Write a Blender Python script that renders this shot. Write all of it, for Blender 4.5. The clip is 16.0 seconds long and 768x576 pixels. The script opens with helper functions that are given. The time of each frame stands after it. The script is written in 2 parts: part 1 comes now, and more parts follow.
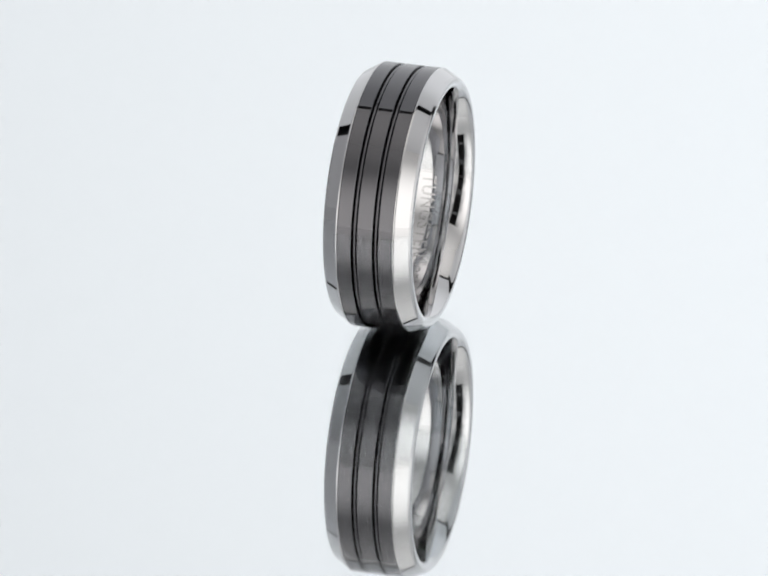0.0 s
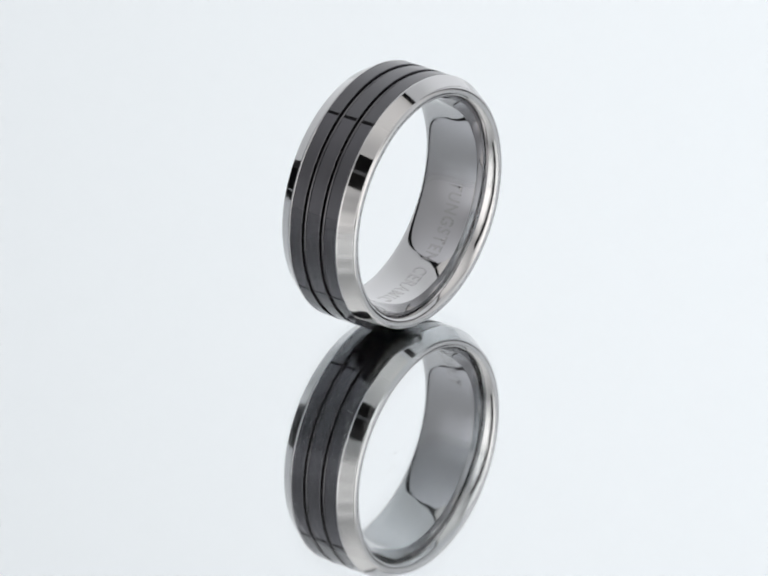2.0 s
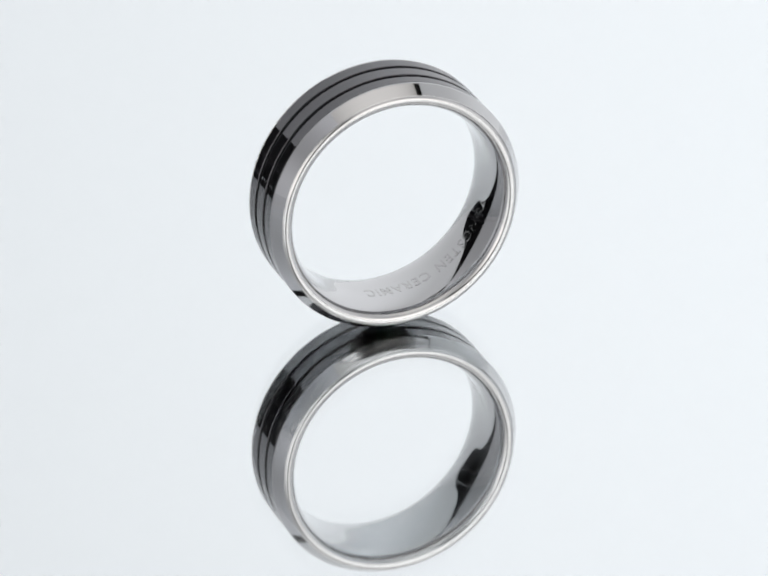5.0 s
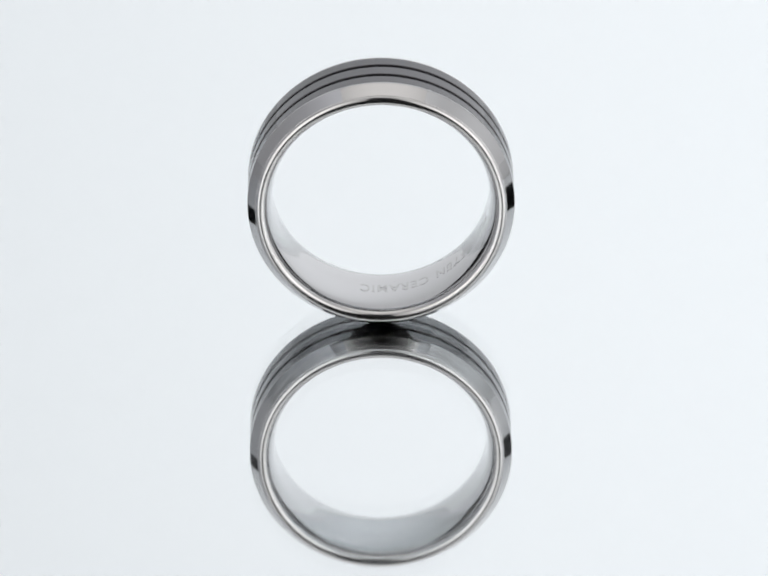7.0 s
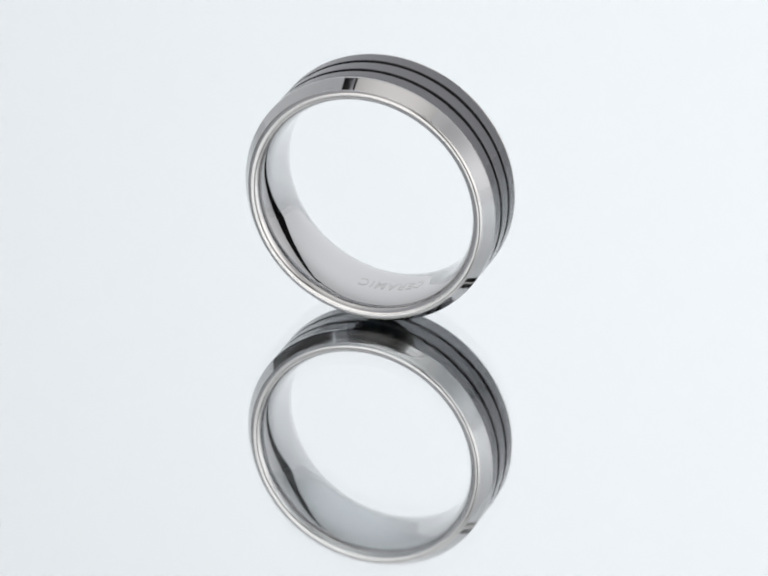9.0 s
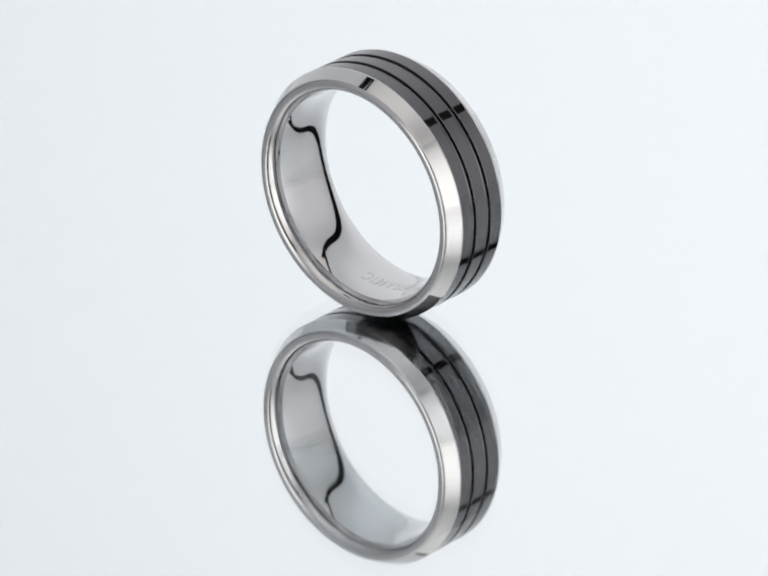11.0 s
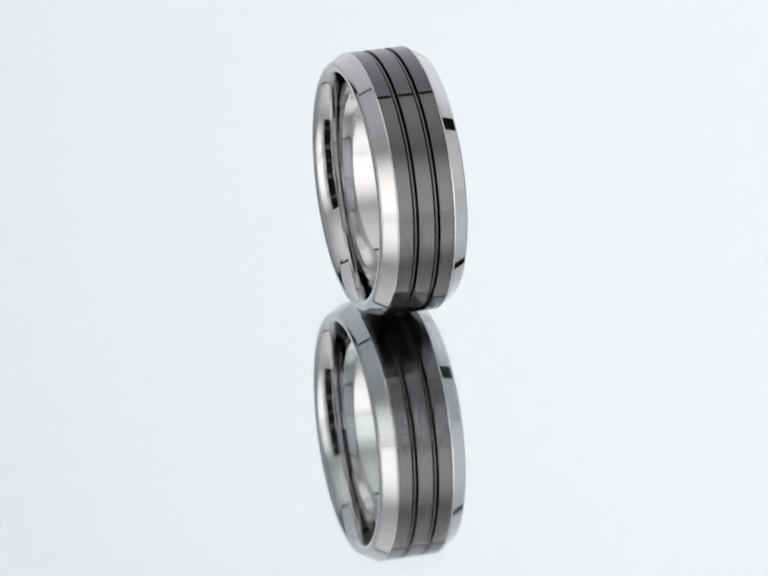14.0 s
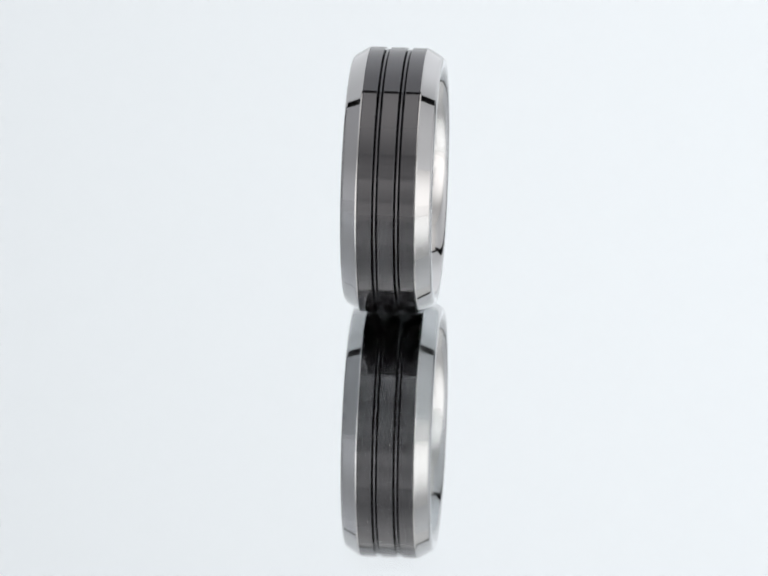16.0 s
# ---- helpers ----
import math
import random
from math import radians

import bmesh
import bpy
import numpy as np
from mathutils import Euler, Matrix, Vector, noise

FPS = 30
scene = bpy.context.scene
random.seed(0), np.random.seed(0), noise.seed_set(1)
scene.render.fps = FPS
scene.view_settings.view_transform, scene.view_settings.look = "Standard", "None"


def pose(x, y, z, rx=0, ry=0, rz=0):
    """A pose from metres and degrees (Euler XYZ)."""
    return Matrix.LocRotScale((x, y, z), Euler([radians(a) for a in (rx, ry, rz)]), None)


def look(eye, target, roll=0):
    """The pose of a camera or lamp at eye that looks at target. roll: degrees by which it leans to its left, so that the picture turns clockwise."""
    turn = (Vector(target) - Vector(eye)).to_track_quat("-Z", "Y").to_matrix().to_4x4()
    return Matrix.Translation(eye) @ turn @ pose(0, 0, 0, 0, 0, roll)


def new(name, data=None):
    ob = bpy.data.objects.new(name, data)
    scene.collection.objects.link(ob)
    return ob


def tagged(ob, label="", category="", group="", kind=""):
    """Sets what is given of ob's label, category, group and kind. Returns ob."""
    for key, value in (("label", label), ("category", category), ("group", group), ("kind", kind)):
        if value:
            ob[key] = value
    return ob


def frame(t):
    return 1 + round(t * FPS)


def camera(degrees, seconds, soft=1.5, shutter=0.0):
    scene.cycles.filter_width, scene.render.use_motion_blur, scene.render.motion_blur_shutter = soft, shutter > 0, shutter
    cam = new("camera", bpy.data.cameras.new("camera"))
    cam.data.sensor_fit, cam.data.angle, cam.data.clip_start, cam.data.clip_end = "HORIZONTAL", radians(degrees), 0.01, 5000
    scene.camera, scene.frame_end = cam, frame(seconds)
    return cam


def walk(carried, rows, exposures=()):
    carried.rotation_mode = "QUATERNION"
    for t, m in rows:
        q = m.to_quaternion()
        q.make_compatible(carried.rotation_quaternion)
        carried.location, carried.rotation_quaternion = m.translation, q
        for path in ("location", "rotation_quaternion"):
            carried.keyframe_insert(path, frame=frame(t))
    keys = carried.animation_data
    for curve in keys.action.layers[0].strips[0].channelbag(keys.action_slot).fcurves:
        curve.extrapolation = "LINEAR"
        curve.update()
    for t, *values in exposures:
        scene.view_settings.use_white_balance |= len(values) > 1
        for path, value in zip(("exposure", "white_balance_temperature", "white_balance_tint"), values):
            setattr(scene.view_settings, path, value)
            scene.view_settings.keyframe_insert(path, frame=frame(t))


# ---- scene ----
MM = 0.001


# ---------------------------------------------------------------- camera
cam = camera(7.095, 16.0, soft=2.0)
# a long lens outside the tent, looking down through the slit of the front wall
EYE_DIST, EYE_ELEV, AIM_Z = 531.27 * MM, radians(26.849), 11.90 * MM
EYE = Vector((0.0, -EYE_DIST * math.cos(EYE_ELEV), EYE_DIST * math.sin(EYE_ELEV) + AIM_Z))
EYE_POSE = look(EYE, (0.0, 0.0, AIM_Z), 0.06)
walk(cam, [(0.0, EYE_POSE), (16.0, EYE_POSE)])

# turntable: its axis, and the ring's place on it when the ring faces the camera
AXIS = Vector((1.3865 * MM, 19.7613 * MM, 0.0))
OFFSET = Vector((-1.675 * MM, -0.5066 * MM, 0.0))
TURN_START, TURN_RATE = 74.45, -10.572          # degrees, degrees a second


def turned(t):
    return TURN_START + TURN_RATE * t


# ---------------------------------------------------------------- world
world = bpy.data.worlds.new("dark_studio")
scene.world = world
world.use_nodes = True
world.node_tree.nodes["Background"].inputs[0].default_value = (0.002, 0.002, 0.002, 1)
world.node_tree.nodes["Background"].inputs[1].default_value = 1.0
scene.view_settings.exposure = 0.0

# ---------------------------------------------------------------- materials


def material(name):
    m = bpy.data.materials.new(name)
    m.use_nodes = True
    t = m.node_tree
    return m, t, t.nodes["Principled BSDF"]


def node(t, kind, **values):
    n = t.nodes.new(kind)
    for k, v in values.items():
        n.inputs[k.replace("_", " ")].default_value = v
    return n


def noise_of(t, scale, detail=4.0, stretch=None):
    co = t.nodes.new("ShaderNodeTexCoord")
    n = node(t, "ShaderNodeTexNoise", Scale=scale, Detail=detail)
    if stretch:
        mp = node(t, "ShaderNodeMapping", Scale=stretch)
        t.links.new(co.outputs["Object"], mp.inputs["Vector"])
        t.links.new(mp.outputs[0], n.inputs["Vector"])
    else:
        t.links.new(co.outputs["Object"], n.inputs["Vector"])
    return n


def spread(t, source, low, high, a=0.3, b=0.7):
    r = node(t, "ShaderNodeMapRange")
    r.inputs["From Min"].default_value, r.inputs["From Max"].default_value = a, b
    r.inputs["To Min"].default_value, r.inputs["To Max"].default_value = low, high
    t.links.new(source, r.inputs["Value"])
    return r.outputs[0]


def polished(name, colour, low, high, metal=1.0, ior=1.5, bump=0.0):
    m, t, b = material(name)
    b.inputs["Base Color"].default_value = (*colour, 1)
    b.inputs["Metallic"].default_value = metal
    b.inputs["IOR"].default_value = ior
    n = noise_of(t, 900.0)
    t.links.new(spread(t, n.outputs["Fac"], low, high), b.inputs["Roughness"])
    if bump:
        w = noise_of(t, 260.0, 2.0)
        k = node(t, "ShaderNodeBump", Strength=bump, Distance=0.00002)
        t.links.new(w.outputs["Fac"], k.inputs["Height"])
        t.links.new(k.outputs[0], b.inputs["Normal"])
    return m


TUNGSTEN = polished("polished_tungsten", (0.608, 0.606, 0.613), 0.03, 0.06, bump=0.08)
CERAMIC = polished("black_ceramic", (0.010, 0.010, 0.011), 0.02, 0.04, metal=0.0, ior=2.2, bump=0.05)
CERAMIC.node_tree.nodes["Principled BSDF"].inputs["Specular Tint"].default_value = (0.955, 0.945, 1.0, 1)
ETCHED = polished("etched_tungsten", (0.55, 0.545, 0.545), 0.12, 0.20)
SILVER = polished("mirror_silver", (0.935, 0.955, 0.965), 0.016, 0.026)
PLATTER = polished("white_platter", (0.8, 0.8, 0.8), 0.4, 0.5, metal=0.0)
BASE = polished("mirror_base", (0.72, 0.73, 0.735), 0.01, 0.03)
DARK = polished("dark_studio_paint", (0.15, 0.146, 0.15), 0.8, 0.9, metal=0.0)
BAR_GREY = polished("grey_bar", (0.16, 0.16, 0.16), 0.7, 0.8, metal=0.0)
DUST = polished("dust", (0.9, 0.9, 0.9), 0.8, 0.9, metal=0.0)
DUST.node_tree.nodes["Principled BSDF"].inputs["Alpha"].default_value = 0.10
PIT = polished("pit", (0.01, 0.01, 0.01), 0.6, 0.8, metal=0.0)

GLASS, gt, gb = material("mirror_glass")
gb.inputs["Base Color"].default_value = (0.985, 0.995, 0.995, 1)
gb.inputs["Roughness"].default_value = 0.0
gb.inputs["IOR"].default_value = 1.28
gb.inputs["Transmission Weight"].default_value = 1.0


def glowing_cloth(name, colour, low, pools, weave=0.006, hem=None):
    """White tent cloth with its light put into the emission: painted lamp pools (place, reach, strength), brightest at
    each place.
    hem: the distances from the slit's middle between which the glow, dimmed in the emission for a folded, wavy hem,
    rises to full."""
    m, t, b = material(name)
    b.inputs["Base Color"].default_value = (0.3, 0.3, 0.3, 1)
    b.inputs["Roughness"].default_value = 1.0
    b.inputs["Specular IOR Level"].default_value = 0.0
    co = t.nodes.new("ShaderNodeTexCoord")
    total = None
    for place, reach, strength in pools:
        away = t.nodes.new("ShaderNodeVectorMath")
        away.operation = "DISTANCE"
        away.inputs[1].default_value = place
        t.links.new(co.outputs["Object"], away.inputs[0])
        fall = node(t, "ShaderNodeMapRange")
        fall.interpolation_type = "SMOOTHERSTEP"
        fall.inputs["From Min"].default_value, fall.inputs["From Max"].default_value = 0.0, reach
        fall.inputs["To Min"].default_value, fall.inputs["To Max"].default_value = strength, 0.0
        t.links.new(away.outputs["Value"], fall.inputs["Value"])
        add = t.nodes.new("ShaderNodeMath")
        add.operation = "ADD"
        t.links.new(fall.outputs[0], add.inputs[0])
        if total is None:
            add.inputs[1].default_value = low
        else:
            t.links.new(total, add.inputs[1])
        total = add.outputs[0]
    n = noise_of(t, 5.0)
    vary = spread(t, n.outputs["Fac"], 1 - weave, 1 + weave)
    mul = t.nodes.new("ShaderNodeMath")
    mul.operation = "MULTIPLY"
    t.links.new(total, mul.inputs[0])
    t.links.new(vary, mul.inputs[1])
    # lowers the painted glow towards the slit, with a wavy edge
    if hem:
        axes = t.nodes.new("ShaderNodeSeparateXYZ")
        t.links.new(co.outputs["Object"], axes.inputs[0])
        centre = t.nodes.new("ShaderNodeMath")
        centre.operation = "SUBTRACT"
        centre.inputs[1].default_value = 0.010
        t.links.new(axes.outputs["X"], centre.inputs[0])
        off = t.nodes.new("ShaderNodeMath")
        off.operation = "ABSOLUTE"
        t.links.new(centre.outputs[0], off.inputs[0])
        ripple = noise_of(t, 15.0, 1.0)
        wave = t.nodes.new("ShaderNodeMath")
        wave.operation = "ADD"
        t.links.new(off.outputs[0], wave.inputs[0])
        t.links.new(spread(t, ripple.outputs["Fac"], -0.020, 0.020), wave.inputs[1])
        dimmed = t.nodes.new("ShaderNodeMath")
        dimmed.operation = "MULTIPLY"
        t.links.new(mul.outputs[0], dimmed.inputs[0])
        t.links.new(spread(t, wave.outputs[0], 0.18, 1.0, *hem), dimmed.inputs[1])
        mul = dimmed
    # the cloth emits the painted glow itself; no lamp shines through it
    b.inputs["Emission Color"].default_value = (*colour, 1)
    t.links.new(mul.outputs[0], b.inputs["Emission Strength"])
    return m


# ---------------------------------------------------------------- mesh helpers


def mesh_of(name, bm, *mats):
    me = bpy.data.meshes.new(name)
    bm.to_mesh(me)
    bm.free()
    for m in mats:
        me.materials.append(m)
    return me


def part(name, bm, mats, parent, label=""):
    ob = new(name, mesh_of(name, bm, *(mats if isinstance(mats, (list, tuple)) else [mats])))
    ob.parent = parent
    return tagged(ob, label) if label else ob


def box(x0, x1, y0, y1, z0, z1, bm=None, bevel=0.0):
    bm = bm or bmesh.new()
    made = bmesh.ops.create_cube(bm, size=1.0)["verts"]
    for v in made:
        v.co = Vector(((x0 + x1) / 2 + v.co.x * (x1 - x0), (y0 + y1) / 2 + v.co.y * (y1 - y0), (z0 + z1) / 2 + v.co.z * (z1 - z0)))
    if bevel:
        bmesh.ops.bevel(bm, geom=bm.edges[:], offset=bevel, segments=2, affect="EDGES")
    return bm


def wall(name, mat, x0, x1, y0, y1, z0, z1, label, bevel=0.0):
    ob = new(name, mesh_of(name, box(x0, x1, y0, y1, z0, z1, bevel=bevel), mat))
    return tagged(ob, label, "wall", kind="structure")


SEG = 288


def lathe(profile, sharp, closed=False, centre_z=0.0, tiny=0.0):
    """Turn a profile of (along the axis, radius) round the local y axis. sharp: the profile points at which the surface breaks."""
    bm = bmesh.new()
    rows = []
    for a, r in profile:
        rows.append([bm.verts.new((r * math.sin(k * 2 * math.pi / SEG), -a, centre_z - r * math.cos(k * 2 * math.pi / SEG))) for k in range(SEG)])
    n = len(rows)
    for i in range(n if closed else n - 1):
        one, two = rows[i], rows[(i + 1) % n]
        for k in range(SEG):
            f = bm.faces.new((one[k], one[(k + 1) % SEG], two[(k + 1) % SEG], two[k]))
            f.smooth = True
    bmesh.ops.recalc_face_normals(bm, faces=bm.faces[:])
    for i in sharp:
        row = rows[i]
        for k in range(SEG):
            e = bm.edges.get((row[k], row[(k + 1) % SEG]))
            if e:
                e.smooth = False
    return bm


def arc(ca, cr, rad, start, end, steps):
    """Points of a rounded corner in the profile, angles from the axis direction."""
    return [(ca + rad * math.cos(radians(start + (end - start) * i / steps)), cr + rad * math.sin(radians(start + (end - start) * i / steps))) for i in range(steps + 1)]


# ---------------------------------------------------------------- the light tent
TENT_Y = 0.02
LEFT, RIGHT, BACK, FRONT, TOP, FLOOR = -0.34, 0.40, TENT_Y + 0.22, TENT_Y - 0.24, 0.74, -0.0055
SLIT_LEFT, SLIT_RIGHT, SLIT_TOP = -0.0205, 0.043, 0.275
T = 0.003

# painted pools of light: a cool one on the back cloth, four on the other sides
POOLS = [
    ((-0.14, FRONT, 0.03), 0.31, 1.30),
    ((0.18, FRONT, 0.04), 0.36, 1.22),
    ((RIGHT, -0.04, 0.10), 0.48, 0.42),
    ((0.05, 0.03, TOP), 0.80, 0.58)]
BACK_CLOTH = glowing_cloth("back_cloth", (0.953, 0.98, 1.015), 0.482, [((0.11, BACK, 0.06), 0.40, 0.335)])
# same pools on these sides; level and tint of the painted glow differ
CLOTH = glowing_cloth("tent_cloth", (1.012, 0.984, 0.952), 0.19, POOLS)
HEMMED_CLOTH = glowing_cloth("hemmed_cloth", (1.012, 0.984, 0.952), 0.19, POOLS, hem=(0.032, 0.080))
RIGHT_CLOTH = glowing_cloth("right_cloth", (0.975, 0.982, 1.0), 0.19, POOLS)
COOL_GLOW = glowing_cloth("side_cloth", (0.955, 0.97, 1.04), 0.18, POOLS)


def panel(name, mat, corners, away, label):
    """A tent side: its corners seen from inside, and the way in which its thickness goes."""
    bm = bmesh.new()
    near = [bm.verts.new(c) for c in corners]
    far = [bm.verts.new(Vector(c) + Vector(away)) for c in corners]
    bm.faces.new(near)
    bm.faces.new(far[::-1])
    n = len(near)
    for i in range(n):
        bm.faces.new((near[i], far[i], far[(i + 1) % n], near[(i + 1) % n]))
    bmesh.ops.recalc_face_normals(bm, faces=bm.faces[:])
    return tagged(new(name, mesh_of(name, bm, mat)), label, "wall", kind="structure")


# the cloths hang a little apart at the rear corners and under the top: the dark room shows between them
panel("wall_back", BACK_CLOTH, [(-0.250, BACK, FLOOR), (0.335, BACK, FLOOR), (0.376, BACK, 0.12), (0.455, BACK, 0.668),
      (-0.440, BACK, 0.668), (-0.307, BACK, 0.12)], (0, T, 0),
      "white translucent back cloth of a light tent, cool glow painted in")
panel("wall_left", COOL_GLOW, [(LEFT, FRONT, FLOOR), (LEFT, TENT_Y + 0.172, FLOOR), (LEFT, TENT_Y + 0.172, TOP), (LEFT, FRONT, TOP)], (-T, 0, 0),
      "white translucent side cloth of a light tent, dim glow painted in")
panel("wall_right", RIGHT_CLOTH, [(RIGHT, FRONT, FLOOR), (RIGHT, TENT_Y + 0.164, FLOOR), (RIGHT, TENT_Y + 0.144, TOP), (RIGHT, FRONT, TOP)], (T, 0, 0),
      "white translucent side cloth of a light tent, bright glow painted in")
panel("wall_front_left", HEMMED_CLOTH, [(LEFT - T, FRONT, FLOOR), (-0.010, FRONT, FLOOR), (-0.013, FRONT, 0.05), (-0.019, FRONT, 0.10), (SLIT_LEFT, FRONT, 0.14),
                                       (-0.030, FRONT, SLIT_TOP), (LEFT - T, FRONT, SLIT_TOP)], (0, -T, 0),
      "white translucent front cloth beside the camera slit, glow painted in and dimmed at the hem")
wall("wall_front_right", HEMMED_CLOTH, SLIT_RIGHT, RIGHT + T, FRONT - T, FRONT, FLOOR, SLIT_TOP, "white translucent front cloth beside the camera slit, glow painted in and dimmed at the hem")
wall("wall_front_top", CLOTH, LEFT - T, RIGHT + T, FRONT - T, FRONT, SLIT_TOP, TOP, "white translucent front cloth above the camera slit, glow painted in")
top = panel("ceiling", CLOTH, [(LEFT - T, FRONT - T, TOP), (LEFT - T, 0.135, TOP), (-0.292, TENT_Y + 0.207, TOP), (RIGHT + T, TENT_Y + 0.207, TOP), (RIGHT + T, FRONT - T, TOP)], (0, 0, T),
            "white translucent top cloth of a light tent, glow painted in")
tagged(top, category="ceiling")
base = new("floor", mesh_of("floor", box(LEFT - T, RIGHT + T, FRONT - T, BACK + T, FLOOR - T, FLOOR), BASE))
tagged(base, "polished mirror sheet under the turntable", "floor", kind="structure")
# added grey bars, made up to give the faint stripes mirrored from the slit
for low, high in ((0.176, 0.192), (0.056, 0.080)):
    strap = new("slit_bar", mesh_of("slit_bar", box(SLIT_LEFT - 0.018, SLIT_RIGHT + 0.014, FRONT - T - 0.002, FRONT - T, low, high, bevel=0.0006), BAR_GREY))
    tagged(strap, "made-up grey bar across the tent's front slit", "strap", group="straps of the slit")

# the dark room outside the tent
for name, dims in (("wall_north", (-1.5, 1.5, 1.5, 1.52, -0.02, 2.0)), ("wall_south", (-1.5, 1.5, -1.52, -1.5, -0.02, 2.0)),
                   ("wall_west", (-1.52, -1.5, -1.5, 1.5, -0.02, 2.0)), ("wall_east", (1.5, 1.52, -1.5, 1.5, -0.02, 2.0))):
    wall(name, DARK, *dims, "plain dark wall of the unlit studio")
tagged(new("ceiling", mesh_of("room_ceiling", box(-1.5, 1.5, -1.5, 1.5, 2.0, 2.02), DARK)), "plain dark ceiling of the unlit studio", "ceiling", kind="structure")
tagged(new("ground", mesh_of("ground", box(-1.5, 1.5, -1.5, 1.5, -0.04, FLOOR - T), DARK)), "plain dark bench top of the unlit studio", "ground", kind="structure")

# ---------------------------------------------------------------- the mirror turntable
DISC, GLASS_T = 87 * MM, 1.28 * MM


def build_turntable():
    thing = new("turntable")
    thing.empty_display_size = 0.02
    tagged(thing, "round glass mirror turntable on a white platter", "turntable")
    bm = bmesh.new()
    n = 160
    rings = []
    for r, z in ((DISC - 0.0004, 0.0), (DISC, -0.0004), (DISC, -GLASS_T)):
        rings.append([bm.verts.new((r * math.cos(2 * math.pi * k / n), r * math.sin(2 * math.pi * k / n), z)) for k in range(n)])
    bm.faces.new(rings[0])
    for one, two in zip(rings, rings[1:]):
        for k in range(n):
            bm.faces.new((one[k], two[k], two[(k + 1) % n], one[(k + 1) % n]))
    low = bm.faces.new(rings[2][::-1])
    low.material_index = 1
    bmesh.ops.recalc_face_normals(bm, faces=bm.faces[:])
    part("mirror_glass", bm, [GLASS, SILVER], thing, "clear silvered mirror glass")
    bm = bmesh.new()
    bmesh.ops.create_cone(bm, cap_ends=True, segments=160, radius1=DISC - 0.002, radius2=DISC - 0.001, depth=0.0032)
    bmesh.ops.translate(bm, verts=bm.verts, vec=(0, 0, -GLASS_T - 0.0002 - 0.0032 / 2))
    part("platter", bm, PLATTER, thing, "white plastic platter")
    return thing


turntable = build_turntable()

# ---------------------------------------------------------------- the ring
R = 11.79 * MM
INLAY = 2.50 * MM
GROOVES, GROOVE_W, GROOVE_D = (-0.96 * MM, 0.96 * MM), 0.52 * MM, 0.34 * MM


def side_profile():
    """The metal's section from the inlay's edge over the bevel and the rim to the middle of the bore (one side)."""
    pts = [(2.50, 11.23), (2.50, 11.77)]
    pts += [(2.52, 11.795), (2.56, 11.795)]
    pts += arc(2.555, 11.545, 0.25, 86, 60, 6)
    pts += [(3.80, 11.085)]
    pts += arc(3.60, 10.70, 0.42, 62, -10, 8)
    pts += [(0.96 + 3.04 * math.sin(radians(p)), 10.53 - 0.92 * math.cos(radians(p))) for p in (86, 80, 74, 68, 62, 56, 50, 44, 38, 32, 26, 20)]
    pts += [(a, 9.592 + 0.00917 * a ** 3) for a in (1.75, 1.5, 1.25, 1.0, 0.75, 0.5, 0.25, 0.0)]
    return [(a * MM, r * MM) for a, r in pts]


def build_ring():
    thing = new("ring")
    thing.empty_display_size = 0.01
    tagged(thing, "polished silver tungsten ring with a grooved black ceramic inlay", "ring")
    half = side_profile()
    left = [(-a, r) for a, r in half[::-1]][1:]
    prof = half + left
    # floor of the channel closes the section
    sharp = [0, 1, 2, 10, 11]
    sharp += [len(prof) - 1 - i for i in sharp]
    part("band", lathe(prof, sharp, closed=True, centre_z=R), TUNGSTEN, thing, "polished silver tungsten band with bevelled edges")
    # three raised strips and two grooves of the inlay
    edges = [-INLAY + 0.01 * MM, GROOVES[0] - GROOVE_W / 2, GROOVES[0] + GROOVE_W / 2, GROOVES[1] - GROOVE_W / 2, GROOVES[1] + GROOVE_W / 2, INLAY - 0.01 * MM]
    c = 0.05 * MM
    for i in (0, 2, 4):
        a0, a1 = edges[i], edges[i + 1]
        prof = [(a0, R - 0.40 * MM), (a0, R - c), (a0 + 0.3 * c, R - 0.3 * c), (a0 + c, R), (a1 - c, R), (a1 - 0.3 * c, R - 0.3 * c), (a1, R - c), (a1, R - 0.40 * MM)]
        part("inlay_strip", lathe(prof, [0, 1, 3, 4, 6, 7], closed=True, centre_z=R), CERAMIC, thing, "glossy black ceramic strip")
    for i in (1, 3):
        a0, a1 = edges[i] - 0.02 * MM, edges[i + 1] + 0.02 * MM
        mid = (a0 + a1) / 2
        w = (a1 - a0) / 2
        prof = [(mid + w * k / 6, R - GROOVE_D + 0.20 * MM - 0.28 * MM * abs(k / 6) ** 1.9) for k in range(-6, 7)]
        prof += [(a1, R - 0.55 * MM), (a0, R - 0.55 * MM)]
        part("groove", lathe(prof, [0, 12, 13, 14], closed=True, centre_z=R), CERAMIC, thing, "narrow rounded groove between the strips")
    return thing


ring = build_ring()


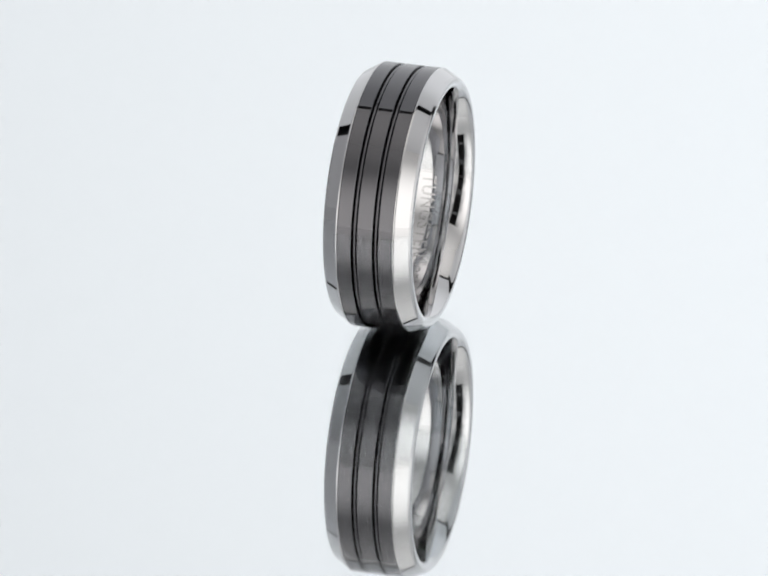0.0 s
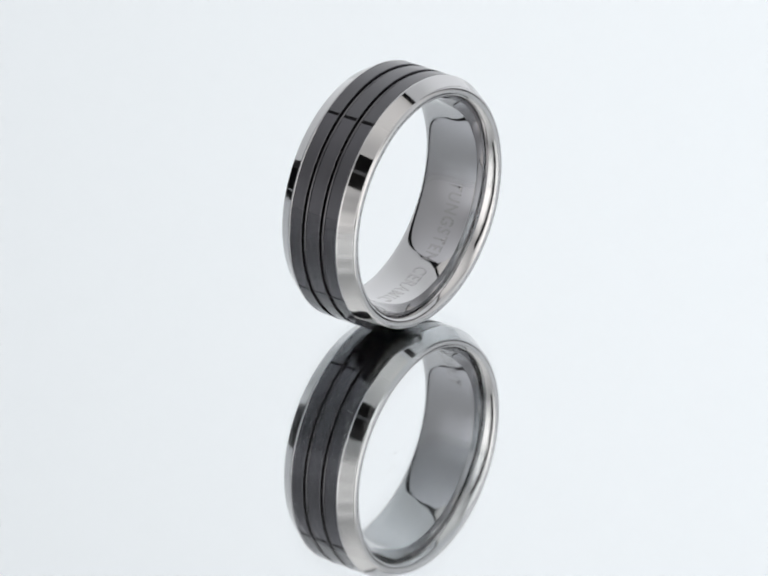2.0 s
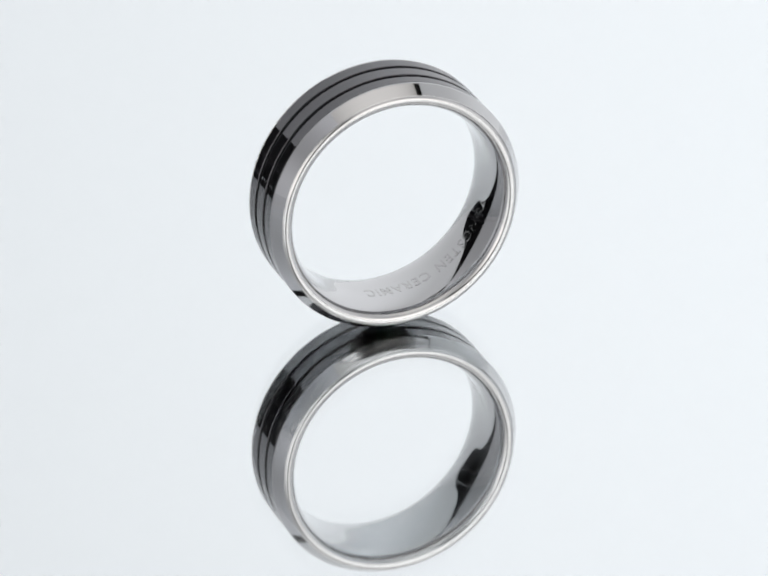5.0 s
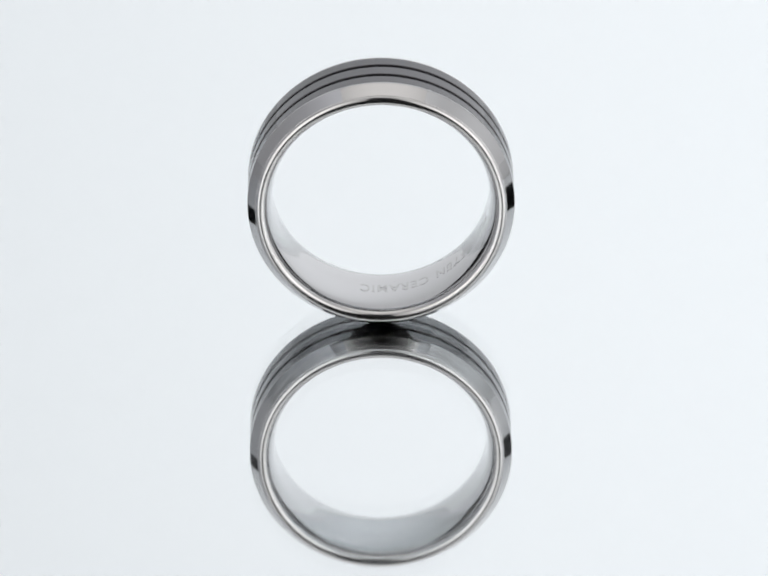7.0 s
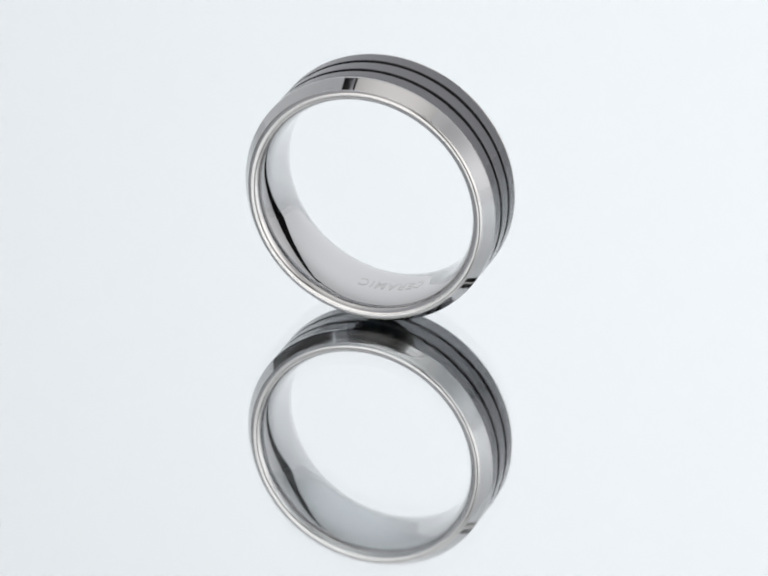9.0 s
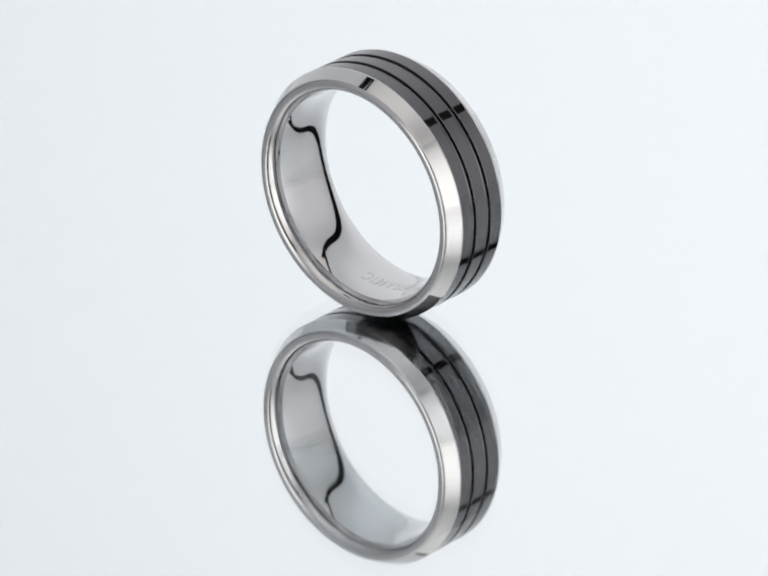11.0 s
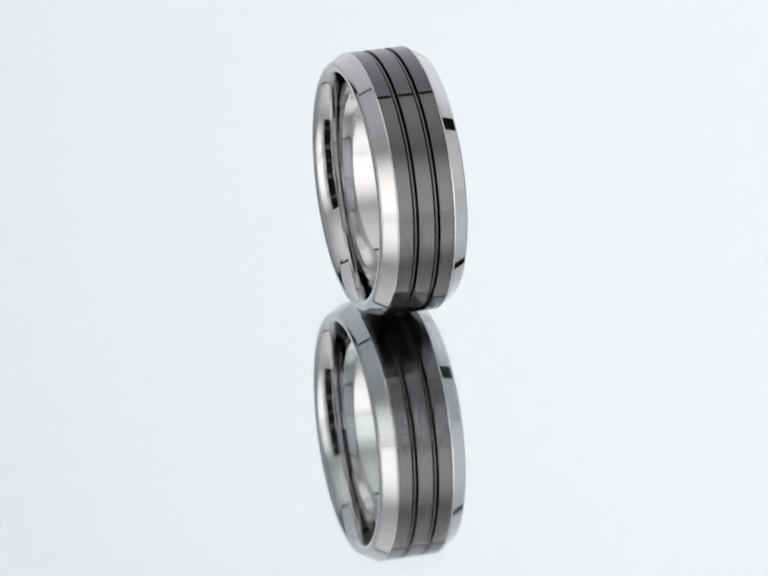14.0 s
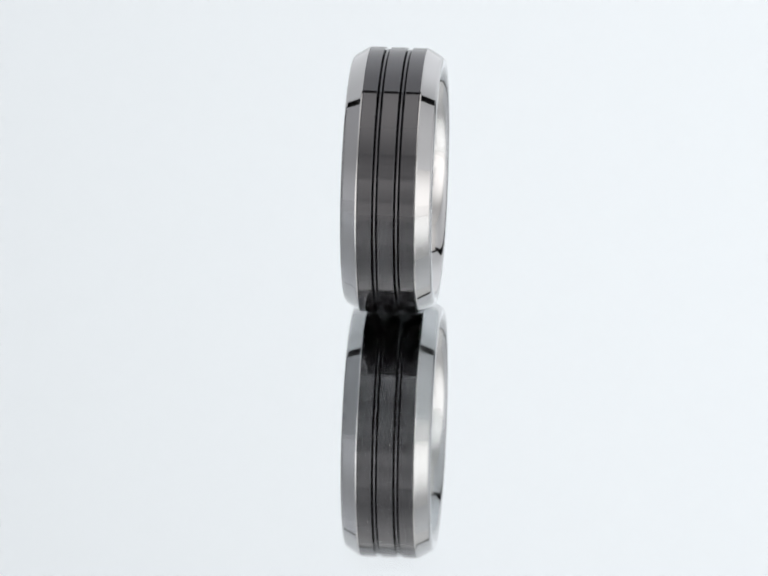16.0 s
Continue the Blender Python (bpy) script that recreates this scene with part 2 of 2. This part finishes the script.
def engrave(parent, text, start, end, a_mid, height):
    """Letters on the bore from the angle start to end (degrees from the bottom), tops towards the +a rim."""
    cu = bpy.data.curves.new("letters", "FONT")
    cu.body, cu.size, cu.space_character = text, 1.0, 1.2
    cu.offset = 0.015
    tmp = bpy.data.objects.new("letters", cu)
    scene.collection.objects.link(tmp)
    dg = bpy.context.evaluated_depsgraph_get()
    me = bpy.data.meshes.new_from_object(tmp.evaluated_get(dg))
    bpy.data.objects.remove(tmp)
    bm = bmesh.new()
    bm.from_mesh(me)
    bpy.data.meshes.remove(me)
    bmesh.ops.subdivide_edges(bm, edges=[e for e in bm.edges if e.calc_length() > 0.15], cuts=3)
    bmesh.ops.triangulate(bm, faces=bm.faces[:])
    xs = [v.co.x for v in bm.verts]
    ys = [v.co.y for v in bm.verts]
    x0, x1, y0, y1 = min(xs), max(xs), min(ys), max(ys)
    for v in bm.verts:
        f, g = (v.co.x - x0) / (x1 - x0), (v.co.y - y0) / (y1 - y0)
        psi = radians(start + (end - start) * f)
        a = a_mid + (g - 0.5) * height
        r = 9.584
        v.co = Vector((r * math.sin(psi), -a, 0)) * MM + Vector((0, 0, R - r * math.cos(psi) * MM))
    bmesh.ops.recalc_face_normals(bm, faces=bm.faces[:])
    return part("engraving", bm, ETCHED, parent, "etched grey lettering in the bore")


engrave(ring, "TUNGSTEN", 77.0, 31.0, 0.2, 1.35)
engrave(ring, "CERAMIC", 26.0, -11.0, 0.2, 1.35)


def pit(parent, a, psi, size):
    """A small dark chip at the edge of a strip."""
    bm = bmesh.new()
    bmesh.ops.create_icosphere(bm, subdivisions=1, radius=1.0)
    for v in bm.verts:
        v.co = Vector((v.co.x * size * (1 + 0.3 * math.sin(5 * v.co.y)), v.co.y * size * 0.9, v.co.z * size * 0.35))
    q = radians(psi)
    place = Vector((R * math.sin(q), -a, R - R * math.cos(q)))
    turn = Matrix.Rotation(-q, 4, "Y")
    bm.transform(Matrix.Translation(place) @ turn)
    return part("chip", bm, PIT, parent, "tiny dark chip in the ceramic")


for chip in ((1.27, 143.6, 0.10), (1.30, 88.2, 0.09)):
    pit(ring, chip[0] * MM, chip[1], chip[2] * MM)


# ---------------------------------------------------------------- dust and hairs on the mirror


def speck(x, y, length, width, angle):
    bm = bmesh.new()
    bmesh.ops.create_icosphere(bm, subdivisions=2, radius=1.0)
    for v in bm.verts:
        k = 1 + 0.25 * noise.noise(v.co * 1.7 + Vector((x, y, 0)))
        v.co = Vector((v.co.x * length * k, v.co.y * width * k, (v.co.z + 0.9) * width * 0.5)) * MM
    ob = part("dust_speck", bm, DUST, turntable, "pale dust speck")
    ob.matrix_basis = pose(x * MM, y * MM, 0.0, 0, 0, angle)
    return ob


def hair(x, y, length, bend, angle):
    """A thin curved fibre lying on the glass."""
    bm = bmesh.new()
    n, side, w = 14, 6, 0.022
    rows = []
    for i in range(n + 1):
        f = i / n - 0.5
        c = Vector((f * length, bend * math.sin(f * 5.0), w * 0.9))
        d = Vector((1, bend * 5.0 / length * math.cos(f * 5.0), 0)).normalized()
        across = Vector((-d.y, d.x, 0))
        taper = w * (1 - 0.7 * abs(2 * f) ** 3)
        rows.append([bm.verts.new((c + across * taper * math.cos(k * math.tau / side) + Vector((0, 0, taper * math.sin(k * math.tau / side)))) * MM) for k in range(side)])
    for one, two in zip(rows, rows[1:]):
        for k in range(side):
            bm.faces.new((one[k], one[(k + 1) % side], two[(k + 1) % side], two[k])).smooth = True
    bmesh.ops.recalc_face_normals(bm, faces=bm.faces[:])
    ob = part("fibre", bm, DUST, turntable, "thin pale fibre of lint")
    ob.matrix_basis = pose(x * MM, y * MM, 0.0, 0, 0, angle)
    return ob


for spot in ((-22.34, -16.13, 0.17, 0.10, 55), (-22.9, -14.9, 0.07, 0.05, 10), (-25.2, -3.5, 0.16, 0.05, 70), (25.1, -10.0, 0.15, 0.05, -55),
             (22.2, -11.3, 0.09, 0.04, -60), (26.2, 1.3, 0.07, 0.06, 0), (27.0, 1.6, 0.05, 0.04, 20)):
    speck(*spot)
hair(-24.86, -17.5, 2.0, 0.15, 6)
hair(2.3, -33.0, 1.3, 0.12, 25)


# ---------------------------------------------------------------- motion


def motions():
    table_rows, ring_rows = [], []
    for k in range(33):
        t = 0.5 * k
        spin = pose(0, 0, 0, 0, 0, turned(t))
        table_rows.append((t, Matrix.Translation(AXIS) @ spin))
        ring_rows.append((t, Matrix.Translation(AXIS + spin @ OFFSET) @ spin))
    walk(turntable, table_rows)
    walk(ring, ring_rows)


motions()
